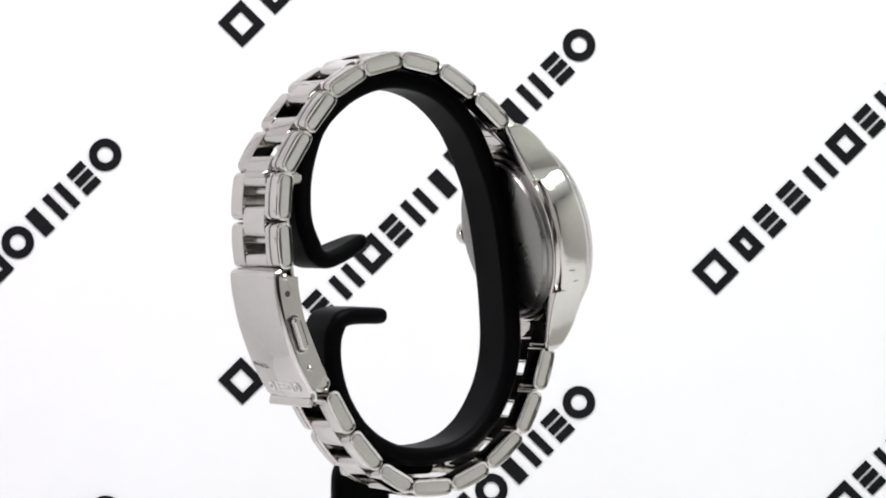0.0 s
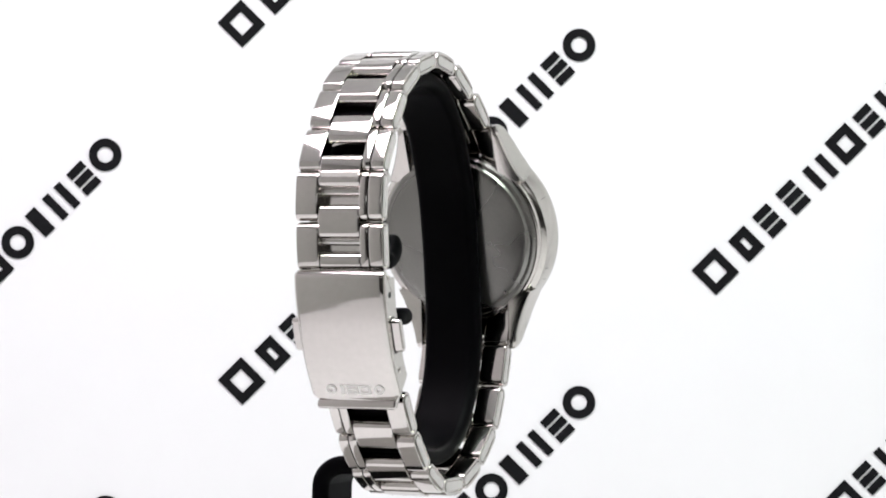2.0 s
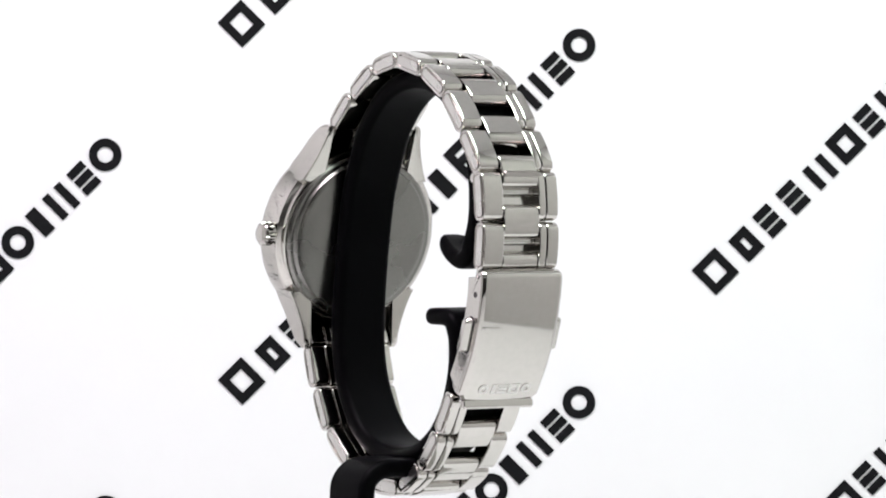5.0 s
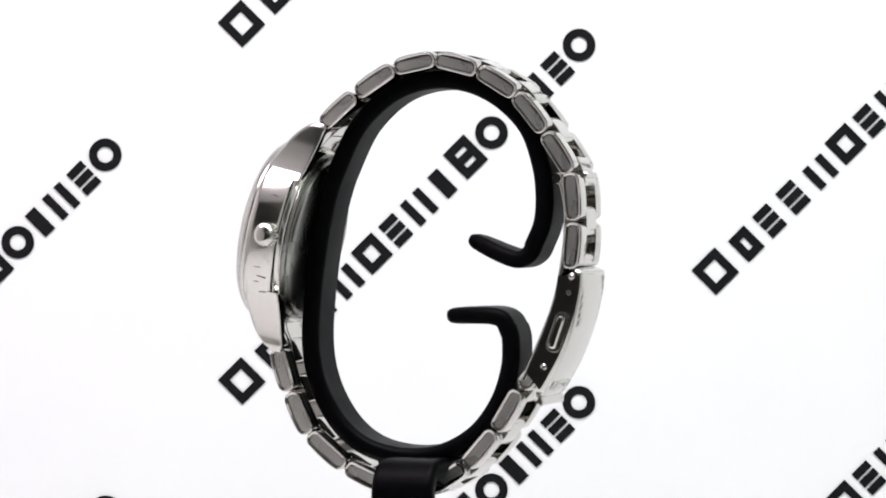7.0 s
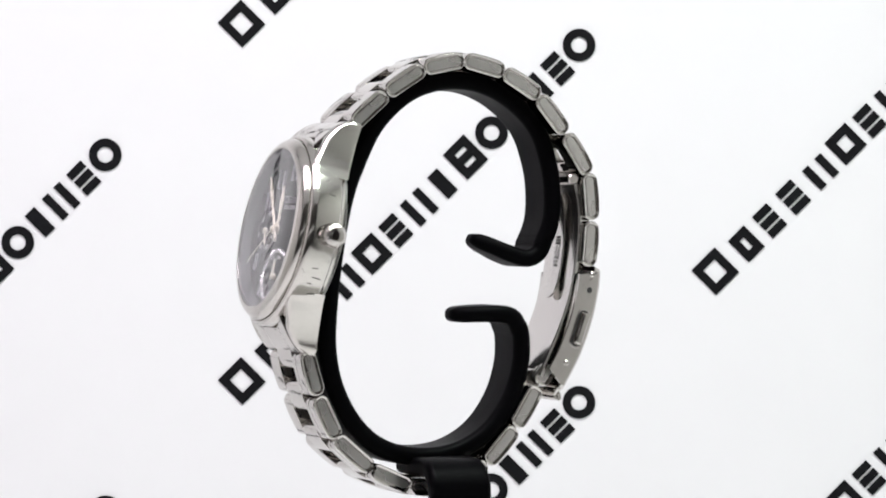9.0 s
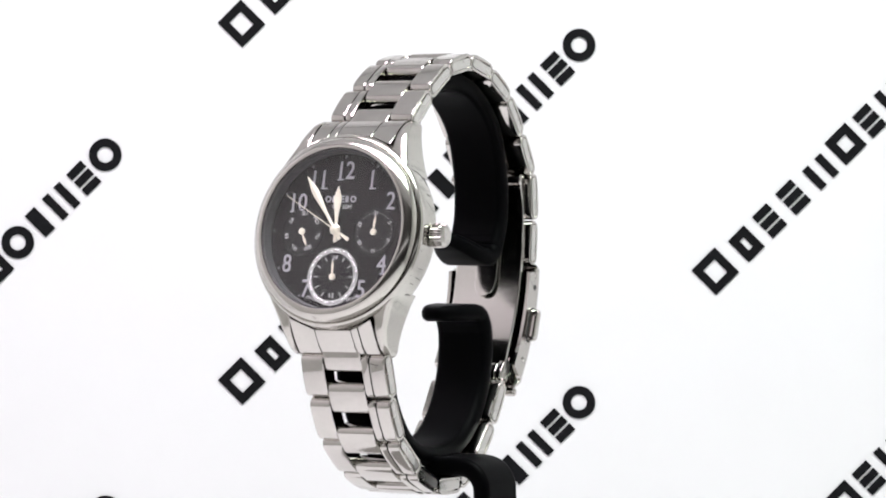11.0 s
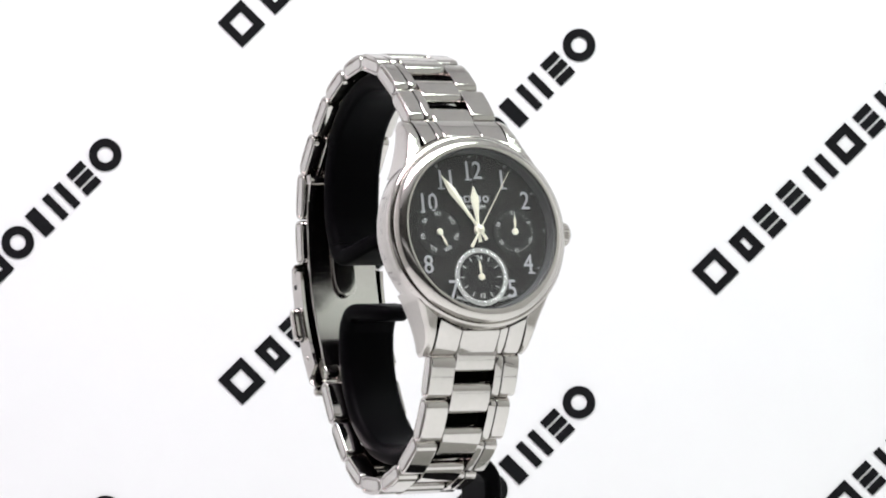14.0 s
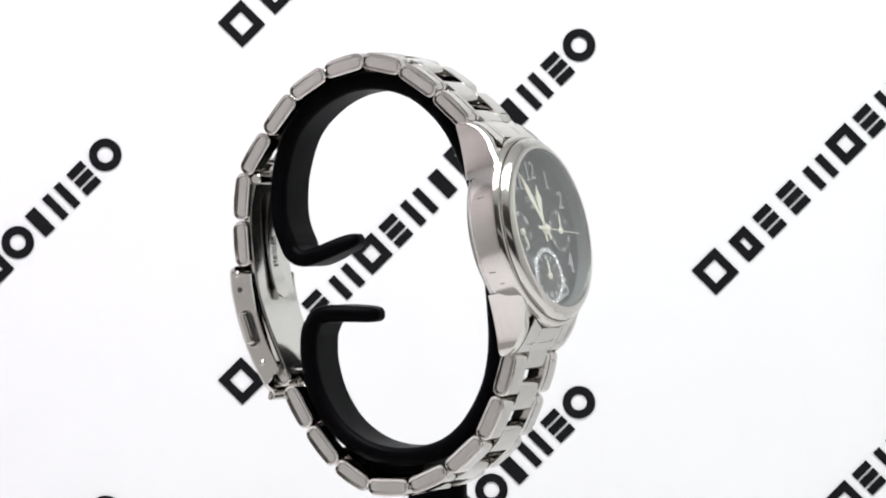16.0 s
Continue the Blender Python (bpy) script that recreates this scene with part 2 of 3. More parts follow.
printed_marks(wall_back, on_back(430, 716), (1, 0, 0), (0, 0, 1), (0, -1, 0), KB, range(-4, 5), range(-4, 6), BX, FLOOR, TOP)
printed_marks(wall_left, [-BX / S + 4, -3000, -900], (0, 1, 0), (0, 0, 1), (1, 0, 0), KB, range(-6, 7), range(-8, 8), BX + 0.01, FLOOR, TOP)
printed_marks(wall_right, [BX / S - 4, 1300, -900], (0, -1, 0), (0, 0, 1), (-1, 0, 0), KB, range(-6, 7), range(-8, 8), BX + 0.01, FLOOR, TOP)
printed_marks(floor, [0, 900, FLOOR / S + 4], (1, 0, 0), (0, 1, 0), (0, 0, 1), KB, range(-6, 7, 2), range(-16, 12, 3), BX, FLOOR, TOP)

# ---- the watch stand ----
stand = tagged(new("watch_stand"), "black plastic C-shaped watch stand on an offset flat stem", "watch stand")


def yz(x, y):
    """Side elevation: across and down in the sheet, to (y, z) of the plan."""
    return ((x - 733) * 0.995 + 3, (441 - y) * 0.995)


turntable = tagged(new("turntable"), "low round grey turntable on the white floor sheet", "turntable")


def side(x, y):
    return ((x - 733) * 0.993, (441 - y) * 0.993)


YAW = pose(0, 0, 0, 0, 0, 1.5)


def stand_parts():
    loop = spline([side(*p) for p in ((962, 438), (980, 395), (984, 345), (977, 290), (953, 226), (906, 178), (852, 150), (795, 141), (738, 150),
                                    (688, 176), (640, 225), (607, 290), (585, 350), (567, 440), (555, 540), (553, 620), (569, 690),
                                    (608, 755), (660, 794), (730, 809), (800, 800), (860, 765), (901, 710), (921, 650), (923, 600), (917, 577))], 5)
    bm = bmesh.new()
    strip_loft(bm, loop, lambda f: 53, lambda f: 33, 14)
    part("holder_band", bm, PLASTIC, stand, m=YAW)

    def tongue(name, pts):
        bm = bmesh.new()
        strip_loft(bm, spline([side(*p) for p in pts], 8),
                   lambda f: 53 if f < 0.3 else 5 + 48 * (max(0.0, 1 - ((f - 0.3) / 0.705) ** 2)) ** 0.62,
                   lambda f: 33 - 5 * f if f < 0.82 else 28.9 * math.sqrt(max(0.06, 1 - ((f - 0.82) / 0.185) ** 2)), None)
        part(name, bm, PLASTIC, stand, m=YAW)
    tongue("upper_tongue", ((969, 422), (958, 447), (936, 458), (905, 450), (870, 435), (837, 421)))
    tongue("lower_tongue", ((920, 588), (909, 566), (890, 558), (860, 557), (825, 558), (796, 559)))
    bm = bmesh.new()
    stem = spline([(-20, -381), (60, -381), (105, -381), (128, -388), (143, -404), (148, -429), (148, -520), (148, -900), (148, -1840)], 6)
    strip_loft(bm, [Vector(p) for p in stem], lambda f: 56, lambda f: 33, 12, center=lambda f: 29, axis="y")
    part("stem", bm, PLASTIC, stand)
    bm = bmesh.new()
    lathe(bm, ((0, -1899), (930, -1899), (950, -1890), (950, -1850), (935, -1836), (0, -1836)), 72)
    part("platter", bm, BASEGREY, turntable)


stand_parts()

# ---- the wristwatch ----
watch = tagged(new("wristwatch"), "steel wristwatch with black dial and link bracelet on stand", "wristwatch")
UP, OUT = (0, 0.2076, 0.9782), (0, -0.9782, 0.2076)
K = 0.963
DIAL = frame_of((-2.4, -246.5, 33.3), (K, 0, 0), [K * c for c in UP], [K * c for c in OUT])


def on_dial(x, y, z=0.0, turn=0.0):
    """A pose in the dial's plane, turned clockwise."""
    return DIAL @ Matrix.Translation((x, y, z)) @ Matrix.Rotation(radians(-turn), 4, "Z")


def case_parts():
    bm = bmesh.new()
    lathe(bm, ((142, -14), (142, 3), (165, 3.5), (166.5, 5), (167.5, 8.5), (169.5, 9.5), (172, 8.5), (174.5, 5.5), (175.8, 1), (176, -4), (175.5, -22), (174, -40), (172.5, -47), (169, -50), (165, -51), (163, -53), (162, -58), (158, -60), (142, -60), (142, -14)), 128)
    case = part("case", bm, SATIN, watch, m=place(DIAL))
    tops = ((105, 3), (119, 6), (130, 4.5), (142, -0.5), (157, -7), (174, -14), (190, -25), (204, -39), (213, -54))
    outer = {105: 139, 119: 131, 130: 126, 142: 121, 157: 115.5, 174: 110, 190: 106, 204: 104, 213: 100}
    for sx in (1, -1):
        for sv in (1, -1):
            rings = []
            bm = bmesh.new()
            for v, w, xo in spline([(v, w, outer[v]) for v, w in tops], 4):
                lo = -58 - (v - 90) * 0.17
                tip = max(0.0, (v - 200) / 13)
                lo, xi, b = lo + 3 * tip * tip, max(88.5, math.sqrt(max(0.0, 152.0 ** 2 - v * v))), 9.0
                top = [(xo - b + b * math.sin(radians(a)), w - b + b * math.cos(radians(a))) for a in (90, 72, 54, 36, 18, 0)]
                ring = [(xi, lo + 2), (xi + 2, lo), (xo - 4, lo), (xo - 1, lo + 1.5), (xo, lo + 5)] + top + [(xi + 3, w - 0.2), (xi + 0.6, w - 1.2), (xi, w - 3.5)]
                rings.append([(sx * a, sv * v, c) for a, c in ring])
            loft(bm, rings)
            part("lug", bm, SATIN, watch, m=place(DIAL))
    bm = bmesh.new()
    lathe(bm, ((146, 4), (164.5, 4), (166, 7), (167.5, 10.5), (167.3, 14), (165.5, 18), (162, 22.5), (157, 26.5), (152, 28.6), (149, 29.0), (147, 28.9), (146.1, 28.7), (146, 26)), 128, close=True)
    part("bezel", bm, SATIN, watch, "polished domed steel bezel", m=place(DIAL))
    bm = bmesh.new()
    lathe(bm, ((139.5, 2), (146, 8), (146, 22), (142.5, 22)), 96, close=True)
    part("inner_ring", bm, RINGGREY, watch, "grey metal ring inside the glass", m=place(DIAL))
    bm = bmesh.new()
    lathe(bm, ((0, 31.8), (70, 31.2), (120, 29.8), (145.8, 28.7), (145.8, 27.0), (0, 27.4)), 96)
    glass = part("crystal", bm, GLASS, watch, "clear mineral glass", m=place(DIAL))
    glass.visible_shadow = False
    bm = bmesh.new()
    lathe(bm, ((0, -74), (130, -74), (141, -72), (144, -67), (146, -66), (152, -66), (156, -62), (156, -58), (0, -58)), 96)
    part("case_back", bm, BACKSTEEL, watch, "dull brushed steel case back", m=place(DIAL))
    # crown: a fluted drum with a domed end
    bm = bmesh.new()
    n = 72
    rings = []
    for x, r in ((168, 11), (176, 11), (176.5, 20.5), (178, 22), (195, 22), (199, 20), (203, 14), (205, 7)):
        rings.append([(x, (r - (1.8 if (i % 3 == 0 and r > 18) else 0)) * math.cos(2 * math.pi * i / n),
                       -36 + (r - (1.8 if (i % 3 == 0 and r > 18) else 0)) * math.sin(2 * math.pi * i / n)) for i in range(n)])
    loft(bm, rings)
    part("crown", bm, STEEL, watch, "fluted steel crown", smooth=25, m=place(DIAL))

    # creases of the clear film that still covers the new case
    for a, h, ln, tilt in ((-21, -22, 6, 4), (-27, -30, 9, -6), (-31, -20, 5, 2), (-38, -32, 7, 8), (24, -28, 6, -4), (33, -20, 4, 5), (158, -25, 7, 3), (203, -30, 6, -7), (211, -20, 5, 4)):
        bm = bmesh.new()
        box(bm, -1.5, 0.5, -0.6, 0.6, -ln, ln)
        part("film_crease", bm, CREASE, case, smooth=0, m=place(Matrix.Rotation(radians(a), 4, "Z") @ Matrix.Translation((175.3, 0, h)) @ Matrix.Rotation(radians(tilt), 4, "X")))


case_parts()


def flat(name, ring, z0, z1, material, parent, m, inset=0.0, label=""):
    bm = bmesh.new()
    prism(bm, ring, z0, z1, inset)
    return part(name, bm, material, parent, label, smooth=20, m=place(m))


def ring_part(name, r0, r1, z0, z1, material, parent, m, label="", n=64):
    bm = bmesh.new()
    lathe(bm, ((r0, z0), (r1, z0), (r1, z1), (r0, z1)), n, close=True)
    return part(name, bm, material, parent, label, m=place(m))


def hand(name, ring, z, parent, m, label="", material=None):
    return flat(name, ring, z, z + 1.6, material or HANDSTEEL, parent, m, 0.5, label)


def dial_parts():
    bm = bmesh.new()
    lathe(bm, ((0, 0), (142, 0), (142, -6), (0, -6)), 96)
    dial = part("dial", bm, DIALBLACK, watch, "black dial", m=place(DIAL))

    def at(x, y, z=0.0, turn=0.0):
        return Matrix.Translation((x, y, z)) @ Matrix.Rotation(radians(-turn), 4, "Z")
    for s, x, y in (("12", 2, 108), ("1", 59, 92), ("2", 102, 53), ("4", 97, -61), ("5", 60, -106), ("7", -55, -106),
                    ("8", -100, -61), ("10", -91, 50), ("11", -52, 92)):
        text_part("numeral", s, 46, at(x, y, 0.9), NUMERAL, dial, "applied silvery numeral", 0.9, 0.86)
        for dx in {"12": (-9,), "1": (2,), "10": (-9,), "11": (-9, 13), "4": (5,)}.get(s, ()):
            bm = bmesh.new()
            box(bm, dx - 6.5, dx + 6.5, -16.5, -14.2, -0.2, 1.8)
            part("numeral_foot", bm, NUMERAL, dial, smooth=0, m=place(at(x, y)))
    for i in range(60):
        a = 6 * i
        big = i % 5 == 0
        if big:
            bm = bmesh.new()
            lathe(bm, ((0, 2.0), (1.2, 1.8), (2.3, 0.9), (2.5, 0.1)), 10)
            part("minute_dot", bm, TICKGREY, dial, m=place(at(135 * math.sin(radians(a)), 135 * math.cos(radians(a)))))
        else:
            bm = bmesh.new()
            box(bm, -0.5, 0.5, -1.6, 1.6, -0.5, 0.8)
            part("minute_tick", bm, TICKGREY, dial, smooth=0, m=place(at(135 * math.sin(radians(a)), 135 * math.cos(radians(a)), 0, a)))
    # the maker's mark as plain blocks, and the line below it
    for kind, x, w in (("ring", -28, 12), ("frame", -13, 12), ("stack", 0, 10), ("pair", 11, 6), ("ring", 24, 12)):
        bm = bmesh.new()
        mark(bm, kind, x, w, 12, 2.4)
        solid = bmesh.ops.extrude_face_region(bm, geom=bm.faces[:])
        bmesh.ops.translate(bm, vec=(0, 0, 1.4), verts=[v for v in solid["geom"] if isinstance(v, bmesh.types.BMVert)])
        part("mark_block", bm, NUMERAL, dial, smooth=0, m=place(at(0, 51.5)))
    text_part("dial_writing", "WR 50M", 11, at(2, 43, 0.8), WHITEPRINT, dial, "small grey print", 0.5)
    text_part("dial_writing", "JAPAN", 8, at(-48, -129, 0.3, 199), WHITEPRINT, dial, "small grey print", 0.5).matrix_local = place(at(-40, -122, 0.8, 18))
    text_part("dial_writing", "MOVT", 8, at(43, -122, 0.8, -18), WHITEPRINT, dial, "small grey print", 0.5)
    # day of the week
    L, R, B = (-74, -2), (75, -2), (0, -83)
    for c in (L, R):
        ring_part("subdial", 0.5, 42, -1, 1.0, SUBBLACK, dial, at(*c), "recessed black subdial")
        ring_part("subdial_rim", 41.5, 43.2, -1, 2.2, SUBBLACK, dial, at(*c))
    for i, s in enumerate(("SU", "MO", "TU", "WE", "TH", "FR", "SA")):
        a = 360 * i / 7
        t = a if s in ("SU", "MO", "SA", "TU", "FR") else a + 180
        text_part("day_name", s, 10.5, at(L[0] + 33 * math.sin(radians(a)), L[1] + 33 * math.cos(radians(a)), 1.6, t), WHITEPRINT, dial, depth=0.5)
    for s, a in (("31", 0), ("5", 60), ("10", 118), ("15", 178), ("20", 236), ("25", 293)):
        t = a if a < 90 or a > 270 else a + 180
        text_part("date_number", s, 10, at(R[0] + 34 * math.sin(radians(a)), R[1] + 34 * math.cos(radians(a)), 1.6, t), WHITEPRINT, dial, depth=0.5)
    for i in range(31):
        a = 360 * i / 31
        if min(abs(a - q) for q in (0, 60, 118, 178, 236, 293, 360)) > 9:
            bm = bmesh.new()
            lathe(bm, ((0, 1.3), (0.9, 1.3), (0.9, 0)), 6)
            part("date_dot", bm, WHITEPRINT, dial, m=place(at(R[0] + 35 * math.sin(radians(a)), R[1] + 35 * math.cos(radians(a)), 0.6)))
    # 24 hours
    ring_part("subdial", 0.5, 43, -1, 1.0, SUBBLACK, dial, at(*B), "black subdial")
    ring_part("glitter_ring", 43, 52, -1, 3.2, GLITTER, dial, at(*B), "silver ring with a sparkling grain")
    random.seed(4)
    for i in range(60):
        a = 2 * math.pi * i / 60
        bm = bmesh.new()
        lathe(bm, ((0, 5.0), (1.3, 4.4), (2.1, 3.0)), 5)
        o = part("glitter_stone", bm, GLITTER, dial, smooth=0,
                 m=place(at(B[0] + 47.5 * math.sin(a), B[1] + 47.5 * math.cos(a), 0, random.uniform(0, 72)) @ pose(0, 0, 0, random.uniform(-14, 14), random.uniform(-14, 14))))
    for i in range(12):
        if i in (0, 6):
            continue
        a = 30 * i
        bm = bmesh.new()
        box(bm, -0.7, 0.7, -4, 4, 0.2, 2.0)
        part("hour_tick", bm, WHITEPRINT, dial, smooth=0, m=place(at(B[0] + 36 * math.sin(radians(a)), B[1] + 36 * math.cos(radians(a)), 0, a)))
    text_part("hour_number", "24", 12, at(B[0], B[1] + 34, 1.6), WHITEPRINT, dial, depth=0.5)
    text_part("hour_number", "12", 12, at(B[0], B[1] - 34, 1.6), WHITEPRINT, dial, depth=0.5)
    small = ((-1.2, 5), (-2.4, 20), (0, 30), (2.4, 20), (1.2, 5), (1.2, -1), (-1.2, -1))
    for name, c, a in (("day_hand", L, 154), ("date_hand", R, 3), ("day_hour_hand", B, -4)):
        h = hand(name, small, 4, dial, at(*c, 0, a), "slim silvery small hand")
        bm = bmesh.new()
        lathe(bm, ((0, 7.5), (2, 7.5), (2.2, 6.2), (5.6, 6.2), (6, 5.6), (6, 2.5), (0, 2.5)), 24)
        part("hand_hub", bm, HANDSTEEL, dial, m=place(at(*c)))
    return dial


dial_parts()


def main_hand(name, length, width, tail, z, label):
    bm = bmesh.new()
    # a leaf folded along its middle
    outline = ((0, 2.6), (8, 2.4), (length * 0.32, width * 0.45), (length * 0.66, width), (length * 0.74, width * 0.98), (length, 0.3))
    top = [bm.verts.new((0, y, z + 2.4)) for y, w in outline]
    for s in (1, -1):
        side = [bm.verts.new((s * w, y, z + 1.2)) for y, w in outline]
        low = [bm.verts.new((s * w, y, z)) for y, w in outline]
        for i in range(len(outline) - 1):
            bm.faces.new((top[i], top[i + 1], side[i + 1], side[i]))
            bm.faces.new((side[i], side[i + 1], low[i + 1], low[i]))
    prism(bm, ((-2.4, 0), (-3.6, -tail), (3.6, -tail), (2.4, 0)), z, z + 1.6, 0.3)
    rings = [[(r * math.cos(2 * math.pi * i / 32), r * math.sin(2 * math.pi * i / 32), h) for i in range(32)] for r, h in ((9.5, z), (9.5, z + 1.8), (8.5, z + 2.4))]
    loft(bm, rings)
    return part(name, bm, HANDSTEEL, watch, label, smooth=20, m=place(DIAL))


hour_hand = main_hand("hour_hand", 80, 8.0, 22, 9, "silvery leaf-shaped hour hand")
minute_hand = main_hand("minute_hand", 119, 6.8, 22, 12.5, "silvery leaf-shaped minute hand")


def second_parts():
    bm = bmesh.new()
    prism(bm, ((-1.0, 0), (-0.5, 123), (0.5, 123), (1.0, 0)), 16, 17, 0.2)
    prism(bm, ((-1.0, 0), (-2.6, -26), (-3.2, -38), (3.2, -38), (2.6, -26), (1.0, 0)), 16, 17, 0.2)
    rings = [[(r * math.cos(2 * math.pi * i / 24), r * math.sin(2 * math.pi * i / 24), h) for i in range(24)] for r, h in ((5.5, 15.5), (5.5, 17.6), (3, 18.4), (2.8, 19.5))]
    loft(bm, rings)
    return part("second_hand", bm, HANDSTEEL, watch, "thin silvery second hand", smooth=20, m=place(DIAL))


second_hand = second_parts()

# ---- the bracelet ----
UPPER = [yz(*p) for p in ((578, 217), (642, 160), (715, 113), (795, 97), (876, 118), (948, 162), (1003, 230), (1050, 303), (1057, 391), (1050, 476))]
LOWER = [yz(*p) for p in ((490, 618), (513, 698), (550, 775), (619, 834), (696, 868), (782, 869), (850, 829), (907, 764), (951, 690), (983, 650))]


def lean(y, z):
    """The bracelet hangs a little askew on its stand."""
    if z > 0:
        return 0.019 * z - 3 - 7 * min(1.0, max(0.0, (y - 120) / 170))
    if y < -60:
        return 0.5 - 7 * min(1.0, (y + 240) / 180)
    return -6.5 - 2.5 * min(1.0, (y + 60) / 260)


def pillow(w, h, r, crown):
    """A rounded bar's outline with a gently domed top."""
    r = min(r, w / 2 - 0.5, h / 2 - 0.5)
    ring = rounded(w, h, r, 4)
    top = [(w / 2 - r - (w - 2 * r) * k / 6, h / 2) for k in range(1, 6)]
    ring = ring[:5] + top + ring[5:]
    return [(x, y + crown * (1 - (2 * x / w) ** 2) if y > 0 else y) for x, y in ring]


def tube(bm, x0, x1, u, h, r, seam0=True, seam1=True, crown=3.0):
    """A folded bracelet piece: a rounded bar along x, from n = 0 inwards, with a pressed seam in its ends."""
    def ring(x, d):
        return [(x, a, b - h / 2) for a, b in pillow(u - 2 * d, h - 2 * d, max(r - d, 1.0), crown)]
    loops = []
    loops += [ring(x0 + 4.5, 5.6), ring(x0 + 1.0, 5.2), ring(x0, 2.2)] if seam0 else [ring(x0, 1.0)]
    loops += [ring(x0 + 0.7, 0.7), ring(x0 + 2.2, 0), ring(x1 - 2.2, 0), ring(x1 - 0.7, 0.7)]
    loops += [ring(x1, 2.2), ring(x1 - 1.0, 5.2), ring(x1 - 4.5, 5.6)] if seam1 else [ring(x1, 1.0)]
    loft(bm, loops)


def bracelet(joints, halves, groove, skip_last_center=False):
    n = len(joints)
    for i in range(n - 1):
        a, b = Vector(joints[i]), Vector(joints[i + 1])
        d = b - a
        ln = d.length
        t = d.normalized()
        # outward: away from the middle of the loop
        nr = Vector((-t[1], t[0]))
        if nr.dot((a + b) / 2 - Vector((30, 0))) < 0:
            nr = -nr
        mid = (a + b) / 2 + nr * 5
        xa, xb = (1, 0, 0), (0, t[0], t[1])
        nn = (0, nr[0], nr[1])
        if Vector(xa).cross(Vector(xb)).dot(Vector(nn)) < 0:
            xb = (0, -t[0], -t[1])
        # towards the clasp the upper links sit a little twisted
        w = min(1.0, max(0.0, (mid[0] - 150) / 130)) if mid[1] > 0 else 0.0
        skew = Matrix.Translation((0, mid[0] - 7 * w, mid[1])) @ Matrix.Rotation(radians(2.9 * w), 4, "Z") @ Matrix.Translation((0, -mid[0], -mid[1]))
        m = place(skew @ frame_of((lean(mid[0], mid[1]), mid[0], mid[1]), xa, xb, nn))
        hw = halves[i]
        wide = groove > 0
        bm = bmesh.new()
        x0, x1 = (-hw, -38.5)
        u = ln - 3.5
        if not wide:
            tube(bm, -hw, -55, u, 29, 12.5, True, False)
        else:
            tube(bm, x0, x1, u, 29, 12.5, True, False)
        link = part("bracelet_link", bm, STEEL, watch, m=m)
        bm = bmesh.new()
        if wide:
            tube(bm, 55, hw, u, 29, 12.5, False, True)
        else:
            tube(bm, 38.5, hw, u, 29, 12.5, False, True)
        part("side_piece", bm, STEEL, link)
        bm = bmesh.new()
        if wide:
            tube(bm, 38.5, 52.5, u, 28, 11, False, False)
        else:
            tube(bm, -52.5, -38.5, u, 28, 11, False, False)
        part("side_strip", bm, STEEL, link)
        for s in (1, -1):
            # the folded plate that shows in the end of the tube
            bm = bmesh.new()
            loft(bm, [[(x, p, q - 14.5) for p, q in rounded(u - 14, 15.4, 6.5, 4)] for x in (s * (hw - 5), s * (hw - 0.3))])
            part("end_plate", bm, ENDSTEEL, link)
        # the cross bar below the gap
        if skip_last_center and groove < 0 and i >= n - 3:
            bm = bmesh.new()
            tube(bm, -38, 38, 15, 12, 4, False, False)
            part("cross_bar", bm, BRUSHED, link, m=place(Matrix.Translation((0, -8, -15))))
        if groove > 0 and i == 0:
            # creases of the clear film that still covers the new steel
            for x, y, w, ang in ((66, 24, 8, -14), (70, 18, 5, -24)):
                bm = bmesh.new()
                box(bm, -w, w, -0.55, 0.55, -0.6, 0.35)
                part("film_crease", bm, CREASE, link, smooth=0, m=place(Matrix.Translation((x, y, 2)) @ Matrix.Rotation(radians(ang), 4, "Z")))
        elif skip_last_center and i == n - 2:
            bm = bmesh.new()
            tube(bm, -37, 37, 30, 24, 9, False, False)
            part("half_centre_piece", bm, STEEL, link, m=place(Matrix.Translation((0, (ln / 2 - 17) * (1 if Vector(xb).dot(Vector((0, t[0], t[1]))) > 0 else -1), -2))))
        # centre piece over the joint to the next link
        if i < n - 2 or not skip_last_center:
            c = Vector(joints[i + 1])
            nxt = Vector(joints[min(i + 2, n - 1)])
            t2 = (nxt - a).normalized()
            n2 = Vector((-t2[1], t2[0]))
            if n2.dot(nr) < 0:
                n2 = -n2
            y2 = (0, t2[0], t2[1])
            if Vector(xa).cross(Vector(y2)).dot(Vector((0, n2[0], n2[1]))) < 0:
                y2 = (0, -t2[0], -t2[1])
            c = c + n2 * 2.5
            bm = bmesh.new()
            tube(bm, -37, 37, 58, 27, 10, False, False)
            part("centre_piece", bm, STEEL, watch, m=place(skew @ frame_of((lean(c[0], c[1]), c[0], c[1]), xa, y2, (0, n2[0], n2[1]))))


bracelet(UPPER, (83, 79.5, 78, 77, 76.5, 77, 78, 79, 79), -1, True)
bracelet(LOWER, (84, 80.5, 78, 76, 75, 74, 73, 72.5, 66), 1, True)


